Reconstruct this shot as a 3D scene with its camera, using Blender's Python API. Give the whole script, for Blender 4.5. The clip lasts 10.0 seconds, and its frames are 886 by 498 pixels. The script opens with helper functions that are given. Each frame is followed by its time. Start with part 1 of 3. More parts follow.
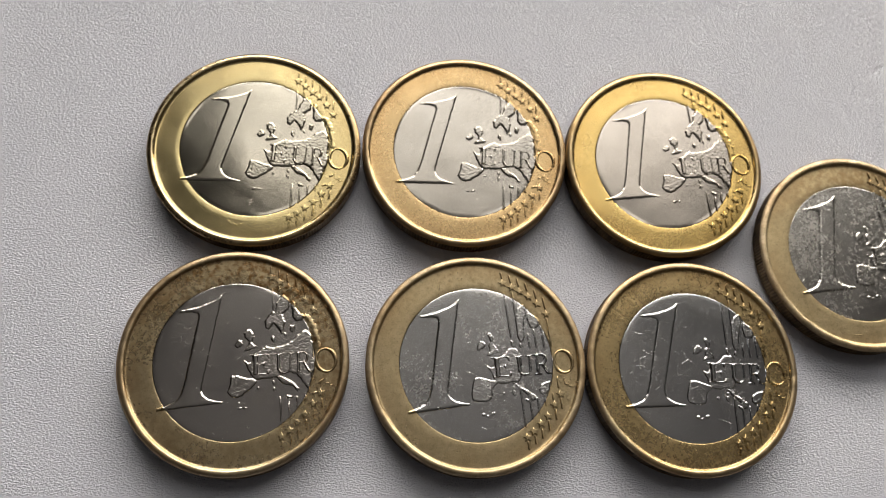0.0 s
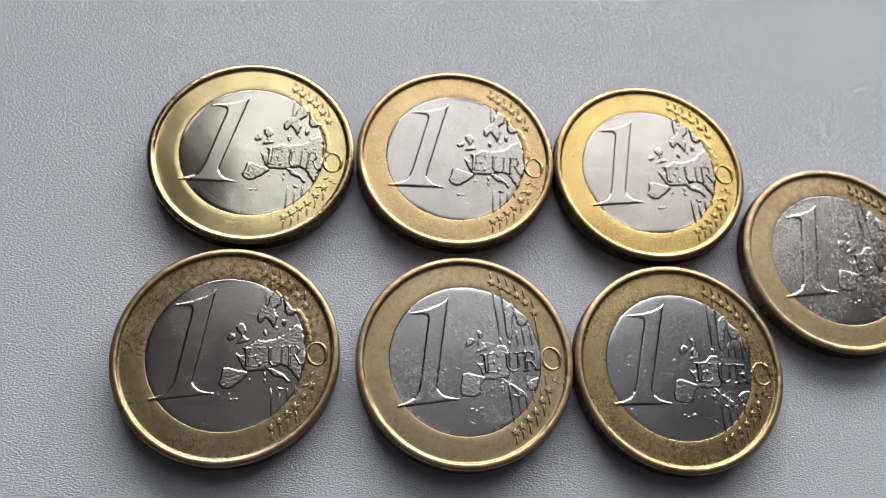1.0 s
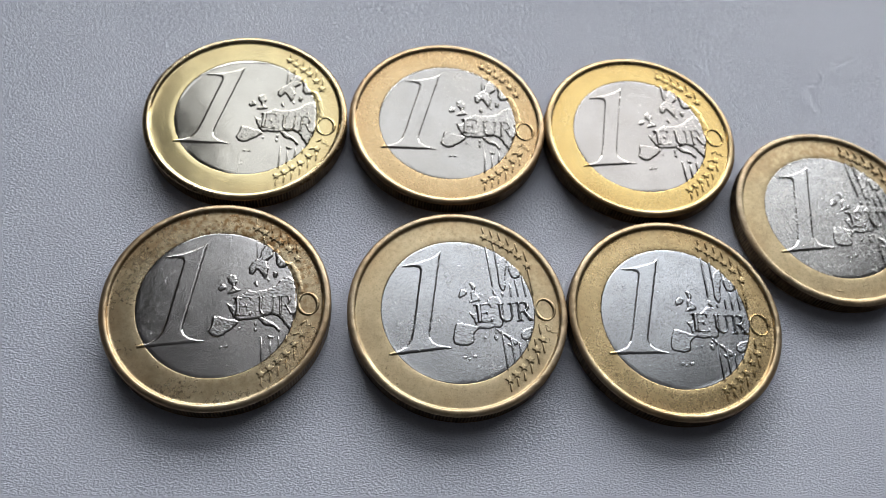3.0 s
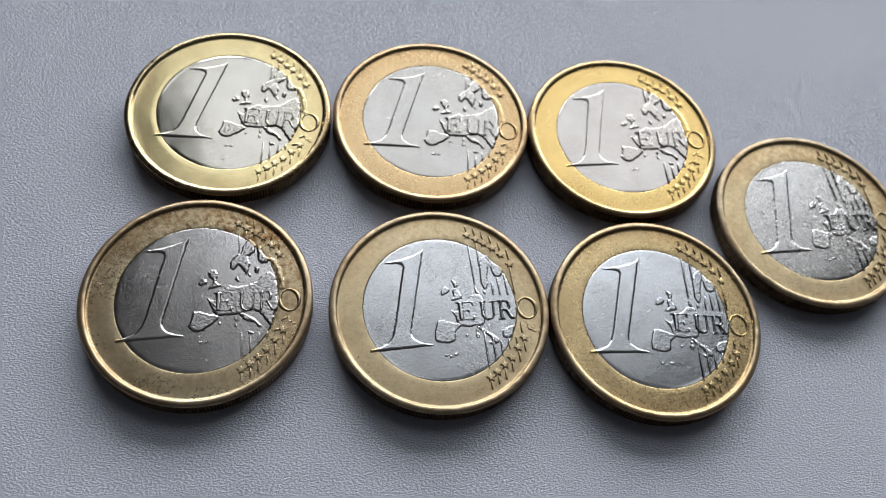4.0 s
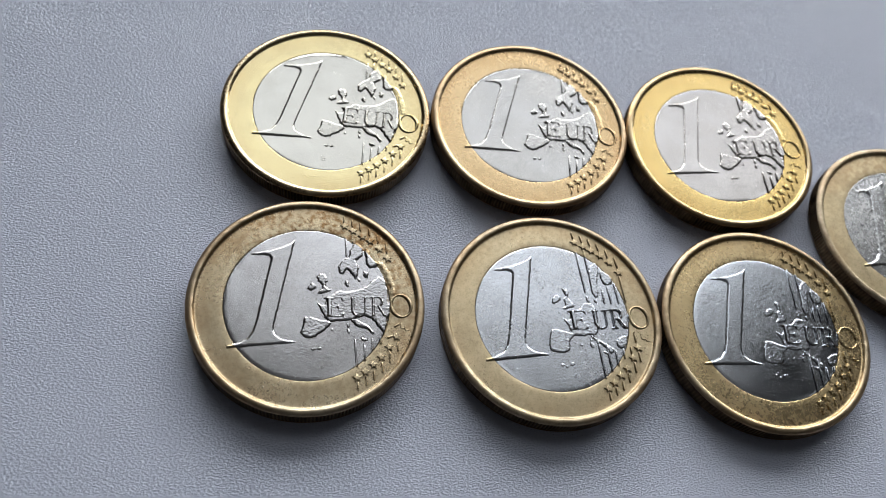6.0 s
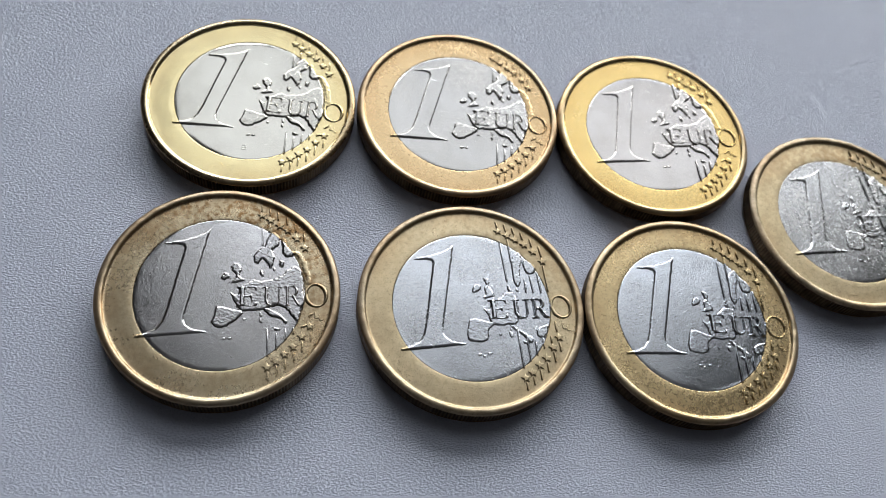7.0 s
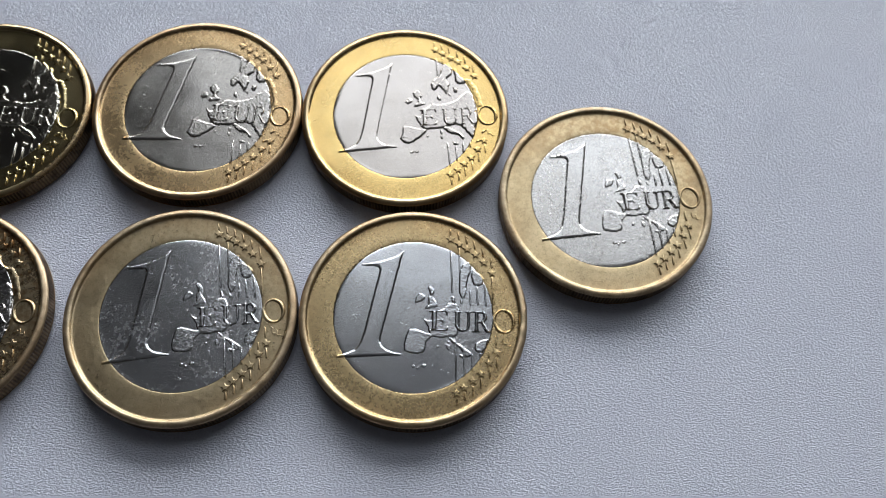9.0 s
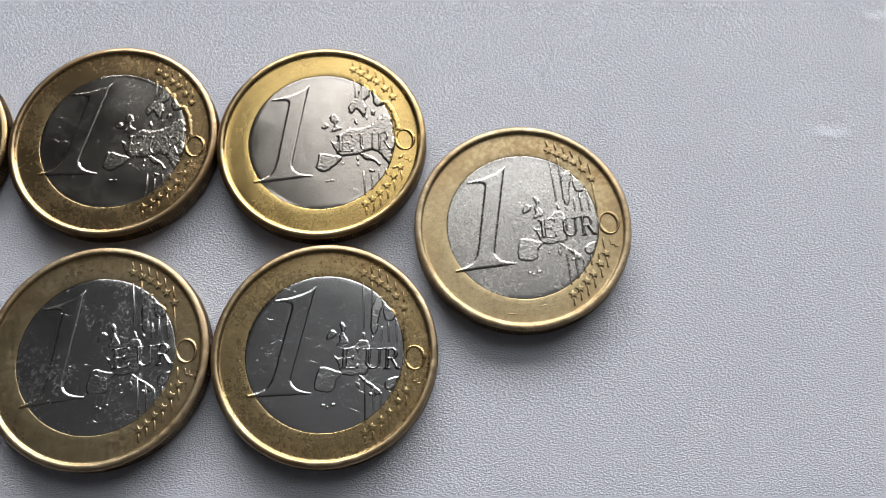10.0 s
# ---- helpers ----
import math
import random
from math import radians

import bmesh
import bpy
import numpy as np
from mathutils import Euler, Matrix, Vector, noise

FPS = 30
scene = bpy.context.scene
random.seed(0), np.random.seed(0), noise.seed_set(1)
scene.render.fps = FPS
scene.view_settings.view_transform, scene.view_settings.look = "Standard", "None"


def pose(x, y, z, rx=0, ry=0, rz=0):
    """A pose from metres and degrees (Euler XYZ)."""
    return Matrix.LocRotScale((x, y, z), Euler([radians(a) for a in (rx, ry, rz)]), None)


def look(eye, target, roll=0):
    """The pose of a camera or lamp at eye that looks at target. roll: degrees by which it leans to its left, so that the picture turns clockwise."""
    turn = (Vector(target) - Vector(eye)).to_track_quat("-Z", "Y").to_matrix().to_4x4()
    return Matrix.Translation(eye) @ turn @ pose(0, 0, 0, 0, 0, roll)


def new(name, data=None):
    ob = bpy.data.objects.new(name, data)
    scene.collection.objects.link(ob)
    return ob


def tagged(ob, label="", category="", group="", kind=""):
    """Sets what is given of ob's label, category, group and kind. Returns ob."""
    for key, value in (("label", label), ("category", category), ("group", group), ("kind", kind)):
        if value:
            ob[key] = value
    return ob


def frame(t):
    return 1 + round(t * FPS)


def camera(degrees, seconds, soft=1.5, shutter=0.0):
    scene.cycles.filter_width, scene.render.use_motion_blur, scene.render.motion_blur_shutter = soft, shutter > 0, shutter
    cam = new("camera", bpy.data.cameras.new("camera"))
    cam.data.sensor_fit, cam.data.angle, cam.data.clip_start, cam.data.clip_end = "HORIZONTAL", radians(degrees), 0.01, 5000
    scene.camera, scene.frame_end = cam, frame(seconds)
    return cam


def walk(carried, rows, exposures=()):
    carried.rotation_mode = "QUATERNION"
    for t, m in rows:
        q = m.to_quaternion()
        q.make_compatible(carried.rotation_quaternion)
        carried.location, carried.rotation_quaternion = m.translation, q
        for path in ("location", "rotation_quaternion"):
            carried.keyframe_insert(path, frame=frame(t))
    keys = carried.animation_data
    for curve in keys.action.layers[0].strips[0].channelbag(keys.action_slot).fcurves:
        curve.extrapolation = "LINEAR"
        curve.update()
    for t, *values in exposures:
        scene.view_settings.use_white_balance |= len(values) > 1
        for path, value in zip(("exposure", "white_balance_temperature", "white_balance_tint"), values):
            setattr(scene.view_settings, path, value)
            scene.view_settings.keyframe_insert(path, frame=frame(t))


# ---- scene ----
cam = camera(55.7, 10.0, soft=0.85)
# a close lens with a small depth of focus, sharpest on the row of worn coins
cam.data.dof.use_dof, cam.data.dof.focus_distance, cam.data.dof.aperture_fstop = True, 0.0840, 31.0
# seconds, eye, target, roll
PATH = [
    (0, (-0.00519, -0.01050, 0.08864), (0.00419, 0.02039, -0.00601), 17.93),
    (0.5, (-0.00496, -0.01449, 0.08851), (0.00452, 0.01998, -0.00488), 16.93),
    (1, (-0.00424, -0.01816, 0.08809), (0.00504, 0.02027, -0.00376), 15.24),
    (1.5, (-0.00042, -0.02442, 0.08594), (0.00773, 0.01747, -0.00450), 12.48),
    (2, (0.00177, -0.02846, 0.08590), (0.00925, 0.01579, -0.00346), 10.86),
    (2.5, (0.00122, -0.02961, 0.08460), (0.00860, 0.01641, -0.00387), 10.25),
    (2.7, (-0.00047, -0.03001, 0.08289), (0.00711, 0.01653, -0.00530), 10.44),
    (3.8, (-0.00289, -0.03109, 0.08217), (0.00673, 0.01617, -0.00544), 13.11),
    (4, (-0.00215, -0.03111, 0.08210), (0.00814, 0.01624, -0.00538), 13.90),
    (4.5, (-0.00719, -0.02958, 0.08149), (0.00414, 0.01766, -0.00592), 15.29),
    (5, (-0.01707, -0.02969, 0.07973), (-0.00498, 0.01771, -0.00749), 16.39),
    (5.5, (-0.01676, -0.02947, 0.07895), (-0.00336, 0.01792, -0.00809), 17.94),
    (6.8, (-0.01267, -0.03051, 0.07776), (0.00102, 0.01766, -0.00880), 17.88),
    (7, (-0.00735, -0.03057, 0.07801), (0.00560, 0.01746, -0.00874), 17.07),
    (7.5, (0.00158, -0.02989, 0.07881), (0.01285, 0.01713, -0.00872), 15.17),
    (8, (0.00947, -0.02738, 0.08004), (0.01790, 0.01837, -0.00848), 11.71),
    (8.5, (0.02111, -0.02570, 0.08300), (0.02652, 0.01759, -0.00698), 8.04),
    (9, (0.03082, -0.02211, 0.08334), (0.03385, 0.01727, -0.00853), 4.81),
    (9.5, (0.03440, -0.01914, 0.08572), (0.03508, 0.01634, -0.00777), 1.13),
    (10, (0.04334, -0.01138, 0.08686), (0.04264, 0.01980, -0.00815), -1.68),
]
# seconds, stops, kelvin, tint
EXPOSURES = [(0, 0.72, 8400, 12), (1, 0.54, 7380, 12), (2.5, 0.36, 6950, 11), (5, 0.27, 6720, 10), (7.5, 0.34, 6650, 10), (9, 0.52, 6760, 10), (10, 0.77, 7380, 10)]
walk(cam, [(t, look(eye, target, roll)) for t, eye, target, roll in PATH], EXPOSURES)

# ---- light: a tall window close ahead of the table, a wide clear light below and two narrower, dimmer ones above ----
MM = 0.001
WALL_Y = 0.89
# x0, x1, z0, z1 of the opening, watts
LOWER = (-0.50, 1.26, 0.21, 0.72)
MIDDLE = (-0.40, 1.08, 0.87, 1.74)
UPPER = (-0.40, 1.08, 1.74, 2.42)
world = bpy.data.worlds.new("sky")
scene.world = world
world.use_nodes = True
sky = world.node_tree.nodes.new("ShaderNodeTexSky")
sky.sky_type, sky.sun_disc, sky.sun_elevation, sky.sun_rotation = "NISHITA", False, radians(35), radians(160)
world.node_tree.links.new(sky.outputs[0], world.node_tree.nodes["Background"].inputs[0])
world.node_tree.nodes["Background"].inputs[1].default_value = 0.1
B = 0.035
for (wx0, wx1, wz0, wz1), radiance in ((LOWER, 7.2), (MIDDLE, 1.20), (UPPER, 0.98)):
    sky_light = bpy.data.lights.new("window_light", "AREA")
    sky_light.shape, sky_light.size, sky_light.size_y = "RECTANGLE", wx1 - wx0 - 2 * B, wz1 - wz0 - 2 * B
    sky_light.energy, sky_light.color = radiance * math.pi * sky_light.size * sky_light.size_y, (0.90, 0.95, 1.0)
    mid = ((wx0 + wx1) / 2, WALL_Y + 0.045, (wz0 + wz1) / 2)
    new("window_light", sky_light).matrix_world = look(mid, (mid[0], 0, mid[2]))


# ---- materials ----
class Nodes:
    """A small wrapper to write node trees in few lines."""

    def __init__(self, name):
        self.mat = bpy.data.materials.new(name)
        self.mat.use_nodes = True
        self.tree = self.mat.node_tree
        self.bsdf = self.tree.nodes["Principled BSDF"]

    def add(self, kind, sockets=()):
        node = self.tree.nodes.new("ShaderNode" + kind)
        for key, value in dict(sockets).items():
            self.plug(node.inputs[key], value)
        return node

    def plug(self, socket, value):
        if isinstance(value, bpy.types.NodeSocket):
            self.tree.links.new(value, socket)
        else:
            socket.default_value = value

    def math(self, op, a, b=0.0, c=0.0):
        node = self.add("Math", {0: a, 1: b, 2: c})
        node.operation = op
        return node.outputs[0]

    def mix(self, fac, a, b):
        node = self.add("Mix")
        node.data_type = "RGBA"
        self.plug(node.inputs[0], fac)
        self.plug(node.inputs[6], a)
        self.plug(node.inputs[7], b)
        return node.outputs[2]

    def noise(self, where, scale, w=0.0, detail=3.0, rough=0.55):
        node = self.add("TexNoise")
        node.noise_dimensions = "4D"
        for key, value in (("Vector", where), ("W", w), ("Scale", scale), ("Detail", detail), ("Roughness", rough)):
            self.plug(node.inputs[key], value)
        return node.outputs[0]

    def ramp(self, value, lo, hi):
        return self.add("MapRange", {0: value, 1: lo, 2: hi, 3: 0.0, 4: 1.0}).outputs[0]

    def stretched(self, where, angle, sx, sy):
        turned = self.add("Mapping", {"Vector": where, "Rotation": (0, 0, radians(angle))}).outputs[0]
        return self.add("Mapping", {"Vector": turned, "Scale": (sx, sy, 1)}).outputs[0]

    def bump(self, height, distance, strength=1.0, normal=None):
        node = self.add("Bump", {"Height": height, "Distance": distance, "Strength": strength})
        if normal is not None:
            self.plug(node.inputs["Normal"], normal)
        return node.outputs[0]


def rgba(c, k=1.0):
    return (c[0] * k, c[1] * k, c[2] * k, 1.0)


CORE_R = 8.15 * MM


def coin_metal(name, seed, ring, core, rough, wear, tarnish, land=False):
    """Two metals, nickel silver inside and brass outside the joint, with scratches, dirt and tarnish."""
    n = Nodes(name)
    at = n.add("TexCoord").outputs["Object"]
    xyz = n.add("SeparateXYZ", {0: at})
    radius = n.math("SQRT", n.math("ADD", n.math("MULTIPLY", xyz.outputs[0], xyz.outputs[0]), n.math("MULTIPLY", xyz.outputs[1], xyz.outputs[1])))
    outside = n.math("GREATER_THAN", radius, CORE_R)
    cloud = n.noise(at, 260, seed, 4)
    fine = n.noise(at, 4800, seed + 3, 4, 0.65)
    speck = n.noise(at, 1500, seed + 9, 3)
    smudge = n.ramp(n.noise(at, 190, seed + 14, 5, 0.65), 0.42, 0.72)
    silver = n.mix(cloud, rgba(core, 1.12), rgba(core, 0.86))
    brass = n.mix(cloud, rgba(ring, 1.1), rgba((ring[0], ring[1] * 0.97, ring[2] * 0.9), 0.88))
    metal = n.mix(outside, silver, brass)
    # brown spots, thicker towards the upper right of the ring
    side = n.ramp(n.math("ADD", xyz.outputs[0], n.math("MULTIPLY", xyz.outputs[1], 1.6)), -0.002, 0.016)
    spots = n.math("MULTIPLY", n.ramp(n.math("ADD", speck, n.math("MULTIPLY", cloud, 0.5)), 0.68, 0.86), outside)
    spots = n.math("MULTIPLY", spots, n.math("MULTIPLY", n.math("ADD", side, 0.25), tarnish))
    metal = n.mix(spots, metal, (0.28, 0.16, 0.07, 1))
    # pale polish on the inner slope and top of the rim
    polish = n.math("MULTIPLY", n.ramp(radius, 0.01074, 0.01086), 0.55)
    metal = n.mix(polish, metal, (0.66, 0.575, 0.43, 1))
    # reddish patina where fingers rub the outer rim
    rub = n.math("MULTIPLY", n.ramp(radius, 0.01108, 0.01134), n.ramp(n.noise(at, 330, seed + 17, 3), 0.2, 0.5))
    metal = n.mix(n.math("MULTIPLY", rub, 0.72 + 0.2 * min(wear, 0.7)), metal, rgba((0.22 + 0.46 * wear, 0.12 + 0.44 * wear, 0.055 + 0.36 * wear)))
    # brown bloom on the outer part of the ring
    bloom = n.math("MULTIPLY", n.ramp(radius, 0.0088, 0.0108), n.ramp(n.noise(at, 150, seed + 31, 5, 0.6), 0.36, 0.62))
    metal = n.mix(n.math("MULTIPLY", bloom, 0.42 + 0.2 * tarnish), metal, rgba((ring[0] * 0.72, ring[1] * 0.55, ring[2] * 0.42)))
    # dark grime grains
    grime = n.math("MULTIPLY", n.ramp(fine, 0.57, 0.74), n.math("MULTIPLY", n.math("ADD", n.math("MULTIPLY", outside, 1.6), 1.2), 0.27 * wear))
    metal = n.mix(grime, metal, (0.12, 0.10, 0.08, 1))
    metal = n.mix(n.math("MULTIPLY", smudge, n.math("ADD", n.math("MULTIPLY", outside, 0.28 * wear), 0.08 + 0.16 * wear)), metal, (0.20, 0.16, 0.11, 1))
    marks = None
    for angle, shift, low, long in ((24, 1.0, 0.75, 330), (-37, 2.0, 0.765, 900), (68, 4.0, 0.77, 1300), (-80, 6.0, 0.765, 480)):
        streak = n.ramp(n.noise(n.stretched(at, angle, long, 21000), 1.0, seed + shift, 1.0), low - 0.034 * wear, low + 0.08)
        marks = streak if marks is None else n.math("MAXIMUM", marks, streak)
    gloss = n.math("ADD", n.math("MULTIPLY", n.math("ADD", cloud, smudge), 0.10), rough - 0.11)
    gloss = n.math("ADD", gloss, n.math("MULTIPLY", n.math("MAXIMUM", marks, grime), 0.12))
    gloss = n.math("ADD", gloss, n.math("MULTIPLY", outside, 0.02 + 0.15 * wear))
    gloss = n.math("ADD", gloss, n.math("MULTIPLY", n.ramp(radius, 0.01080, 0.01100), 0.08 + 0.12 * wear))
    # olive dirt in patches on the ring
    dirt = n.math("MULTIPLY", n.math("MULTIPLY", n.ramp(n.noise(at, 2300, seed + 35, 5, 0.75), 0.47, 0.66), outside), 0.42 * wear)
    metal = n.mix(dirt, metal, (0.21, 0.155, 0.08, 1))
    # haze of fine scratches, in patches
    haze = n.math("MULTIPLY", n.ramp(n.noise(at, 2100, seed + 41, 5, 0.75), 0.42, 0.66), n.ramp(n.noise(at, 260, seed + 44, 5, 0.65), 0.25, 0.65))
    gloss = n.math("ADD", gloss, n.math("MULTIPLY", haze, 0.05 + 0.19 * wear))
    # small pits from handling, dull and dirty inside
    pits = n.math("MULTIPLY", n.ramp(n.noise(at, 5200, seed + 23, 3, 0.6), 0.58, 0.68), n.ramp(n.noise(at, 420, seed + 27, 3), 0.28, 0.52))
    metal = n.mix(n.math("MULTIPLY", pits, 0.42 * wear), metal, (0.17, 0.12, 0.085, 1))
    n.plug(n.bsdf.inputs["Base Color"], metal)
    n.plug(n.bsdf.inputs["Metallic"], 1.0)
    n.plug(n.bsdf.inputs["Roughness"], gloss)
    normal = n.bump(fine, 0.000004 * (1 + 4.2 * wear), 1.0)
    normal = n.bump(n.noise(at, 800, seed + 8, 2), 0.000006 * wear, 1.0, normal)
    normal = n.bump(pits, -0.000009 * wear, 1.0, normal)
    normal = n.bump(n.math("MULTIPLY", marks, n.math("SUBTRACT", 1.0, n.math("MULTIPLY", outside, 0.6))), -0.000012 * (0.5 + wear), 1.0, normal)
    if land:
        normal = n.bump(n.noise(n.stretched(at, 35, 2400, 5200), 1.0, seed + 5, 2), 0.00002 + 0.000025 * wear, 1.0, normal)
    n.plug(n.bsdf.inputs["Normal"], normal)
    return n.mat


def grained_white():
    """White leather-grained plastic: fine wrinkles longer across than along, satin gloss, faint mottling."""
    n = Nodes("grained_white_plastic")
    at = n.add("TexCoord").outputs["Object"]
    pores = n.ramp(n.noise(n.stretched(at, -14, 3600, 7600), 1.0, 4.0, 2.0, 0.6), 0.40, 0.78)
    blotch = n.noise(at, 45, 2.0, 4)
    tone = n.mix(blotch, (0.54, 0.57, 0.675, 1), (0.605, 0.635, 0.74, 1))
    tone = n.mix(n.math("MULTIPLY", n.ramp(n.noise(at, 900, 7.0, 2), 0.62, 0.8), 0.25), tone, (0.62, 0.63, 0.70, 1))
    n.plug(n.bsdf.inputs["Base Color"], tone)
    n.plug(n.bsdf.inputs["Roughness"], n.math("ADD", n.math("MULTIPLY", blotch, 0.05), 0.055))
    n.plug(n.bsdf.inputs["Specular IOR Level"], 0.48)
    normal = n.bump(pores, 0.00012, 1.0)
    n.plug(n.bsdf.inputs["Normal"], normal)
    return n.mat


def painted(name, a, b, scale, rough):
    n = Nodes(name)
    at = n.add("TexCoord").outputs["Object"]
    n.plug(n.bsdf.inputs["Base Color"], n.mix(n.noise(at, scale, 1.0, 5), rgba(a), rgba(b)))
    n.plug(n.bsdf.inputs["Roughness"], rough)
    n.plug(n.bsdf.inputs["Normal"], n.bump(n.noise(at, scale * 12, 2.0, 3), 0.001, 0.3))
    return n.mat


def edge_metal():
    """Brass of the milled edges, brown with handling and dirt, paler on the teeth; contact shade is darkened into the
    colour.
    """
    n = Nodes("milled_edge_brass")
    at = n.add("TexCoord").outputs["Object"]
    xyz = n.add("SeparateXYZ", {0: at})
    radius = n.math("SQRT", n.math("ADD", n.math("MULTIPLY", xyz.outputs[0], xyz.outputs[0]), n.math("MULTIPLY", xyz.outputs[1], xyz.outputs[1])))
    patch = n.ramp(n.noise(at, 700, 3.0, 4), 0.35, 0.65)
    # both browns deepened for the shade below the rims, most in the grooves
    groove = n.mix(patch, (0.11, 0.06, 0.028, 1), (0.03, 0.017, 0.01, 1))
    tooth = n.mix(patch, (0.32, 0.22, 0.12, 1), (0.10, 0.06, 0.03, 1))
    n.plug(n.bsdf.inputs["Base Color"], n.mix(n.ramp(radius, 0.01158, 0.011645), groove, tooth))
    n.plug(n.bsdf.inputs["Metallic"], 0.9)
    n.plug(n.bsdf.inputs["Roughness"], 0.38)
    return n.mat


EDGE_MAT = edge_metal()
TABLE_MAT = grained_white()
DARK_MAT = painted("dark_wall_paint", (0.08, 0.06, 0.055), (0.11, 0.10, 0.095), 2.0, 0.8)
WALL_MAT = painted("wall_paint", (0.16, 0.155, 0.15), (0.20, 0.195, 0.185), 2.0, 0.8)
CEIL_MAT = painted("ceiling_paint", (0.29, 0.285, 0.295), (0.34, 0.335, 0.345), 2.0, 0.85)
FLOOR_MAT = painted("floor_wood", (0.09, 0.06, 0.04), (0.14, 0.10, 0.06), 6.0, 0.5)
FRAME_MAT = painted("white_window_paint", (0.76, 0.76, 0.75), (0.8, 0.8, 0.79), 8.0, 0.4)
LEG_MAT = painted("grey_metal_paint", (0.40, 0.41, 0.42), (0.46, 0.46, 0.47), 20.0, 0.45)
GLASS = Nodes("window_glass")
GLASS.plug(GLASS.bsdf.inputs["Transmission Weight"], 1.0)
GLASS.plug(GLASS.bsdf.inputs["Roughness"], 0.0)


# ---- mesh helpers ----
def finish(bm, name, material, smooth=True):
    me = bpy.data.meshes.new(name)
    bm.to_mesh(me)
    bm.free()
    me.materials.append(material)
    for p in me.polygons:
        p.use_smooth = smooth
    return me


def part(name, me, parent, label=""):
    ob = new(name, me)
    ob.parent = parent
    return tagged(ob, label)


def boxes(name, spans, material, bevel=0.0):
    """Boxes given by their spans x0, x1, y0, y1, z0, z1, in one mesh."""
    bm = bmesh.new()
    for x0, x1, y0, y1, z0, z1 in spans:
        m = Matrix.LocRotScale(((x0 + x1) / 2, (y0 + y1) / 2, (z0 + z1) / 2), None, (x1 - x0, y1 - y0, z1 - z0))
        bmesh.ops.create_cube(bm, size=1, matrix=m)
    if bevel:
        bmesh.ops.bevel(bm, geom=bm.edges[:], offset=bevel, segments=2, affect="EDGES")
    return finish(bm, name, material, False)


def ring_faces(bm, rings, closed=True):
    for a, b in zip(rings, rings[1:]):
        for i in range(len(a)):
            j = (i + 1) % len(a)
            bm.faces.new((a[i], a[j], b[j], b[i]))


# ---- room ----
X0, X1, Y0, Z0, Z1, TH = -2.6, 2.8, -4.6, -0.75, 2.56, 0.25
FAR = WALL_Y + TH
LX0, LX1, LZ0, LZ1 = LOWER
UX0, UX1, UZ0, UZ1 = MIDDLE[:3] + UPPER[3:]
tagged(new("wall_north", boxes("wall_north", [
    (X0, X1, WALL_Y, FAR, Z0, LZ0), (X0, LX0, WALL_Y, FAR, LZ0, LZ1), (LX1, X1, WALL_Y, FAR, LZ0, LZ1), (X0, X1, WALL_Y, FAR, LZ1, UZ0),
    (X0, UX0, WALL_Y, FAR, UZ0, UZ1), (UX1, X1, WALL_Y, FAR, UZ0, UZ1), (X0, X1, WALL_Y, FAR, UZ1, Z1)], WALL_MAT)), "plain painted wall with three windows", "wall", kind="structure")
tagged(new("wall_south", boxes("wall_south", [(X0, X1, Y0 - TH, Y0, Z0, Z1)], WALL_MAT)), "plain painted room wall", "wall", kind="structure")
tagged(new("wall_west", boxes("wall_west", [(X0 - TH, X0, Y0 - TH, FAR, Z0, Z1)], DARK_MAT)), "dark painted room wall", "wall", kind="structure")
tagged(new("wall_east", boxes("wall_east", [(X1, X1 + TH, Y0 - TH, FAR, Z0, Z1)], WALL_MAT)), "plain painted room wall", "wall", kind="structure")
tagged(new("ceiling", boxes("ceiling", [(X0 - TH, X1 + TH, Y0 - TH, FAR, Z1, Z1 + 0.2)], CEIL_MAT)), "plain grey painted ceiling", "ceiling", kind="structure")
tagged(new("floor", boxes("floor", [(X0 - TH, X1 + TH, Y0 - TH, FAR, Z0 - 0.2, Z0)], FLOOR_MAT)), "brown wooden room floor", "floor", kind="structure")
for name, (wx0, wx1, wz0, wz1), words in (("window_1", LOWER, "wide white framed window beside the table"), ("window_2", MIDDLE, "white framed window above the wide window"), ("window_3", UPPER, "white framed top window below the ceiling")):
    window = tagged(new(name), words, "window", kind="structure")
    y0, y1 = WALL_Y + 0.05, WALL_Y + 0.11
    part("window_frame", boxes("window_frame", [(wx0, wx0 + B, y0, y1, wz0, wz1), (wx1 - B, wx1, y0, y1, wz0, wz1), (wx0 + B, wx1 - B, y0, y1, wz0, wz0 + B), (wx0 + B, wx1 - B, y0, y1, wz1 - B, wz1)], FRAME_MAT), window)
    pane = part("pane", boxes("pane", [(wx0 + B, wx1 - B, y0 + 0.03, y0 + 0.034, wz0 + B, wz1 - B)], GLASS.mat), window, "clear glass pane")
    pane.visible_shadow = False

# ---- table ----
# creases and dents in the grained sheet: x, y, x, y, height and half width in millimetres
CREASES = [
    (58.3, 43.7, 60.9, 45.3, -0.035, 0.35),
    (53.8, 38.9, 54.3, 36.5, -0.03, 0.5),
    (54.8, 40.3, 55.4, 41.4, -0.03, 0.4),
    (56.5, 40.3, 58.0, 40.7, -0.02, 0.6),
    (50.8, 38.8, 53.2, 37.1, 0.03, 1.2),
    (85.5, 31.7, 87.7, 31.5, -0.06, 1.0),
    (85.6, 30.4, 88.4, 30.1, 0.05, 0.8),
    (67.3, 29.4, 71.7, 30.2, 0.03, 1.2),
    (92.4, 46.7, 95.5, 45.2, 0.05, 1.2),
    (93.1, 47.1, 95.7, 46.5, -0.05, 0.9),
]


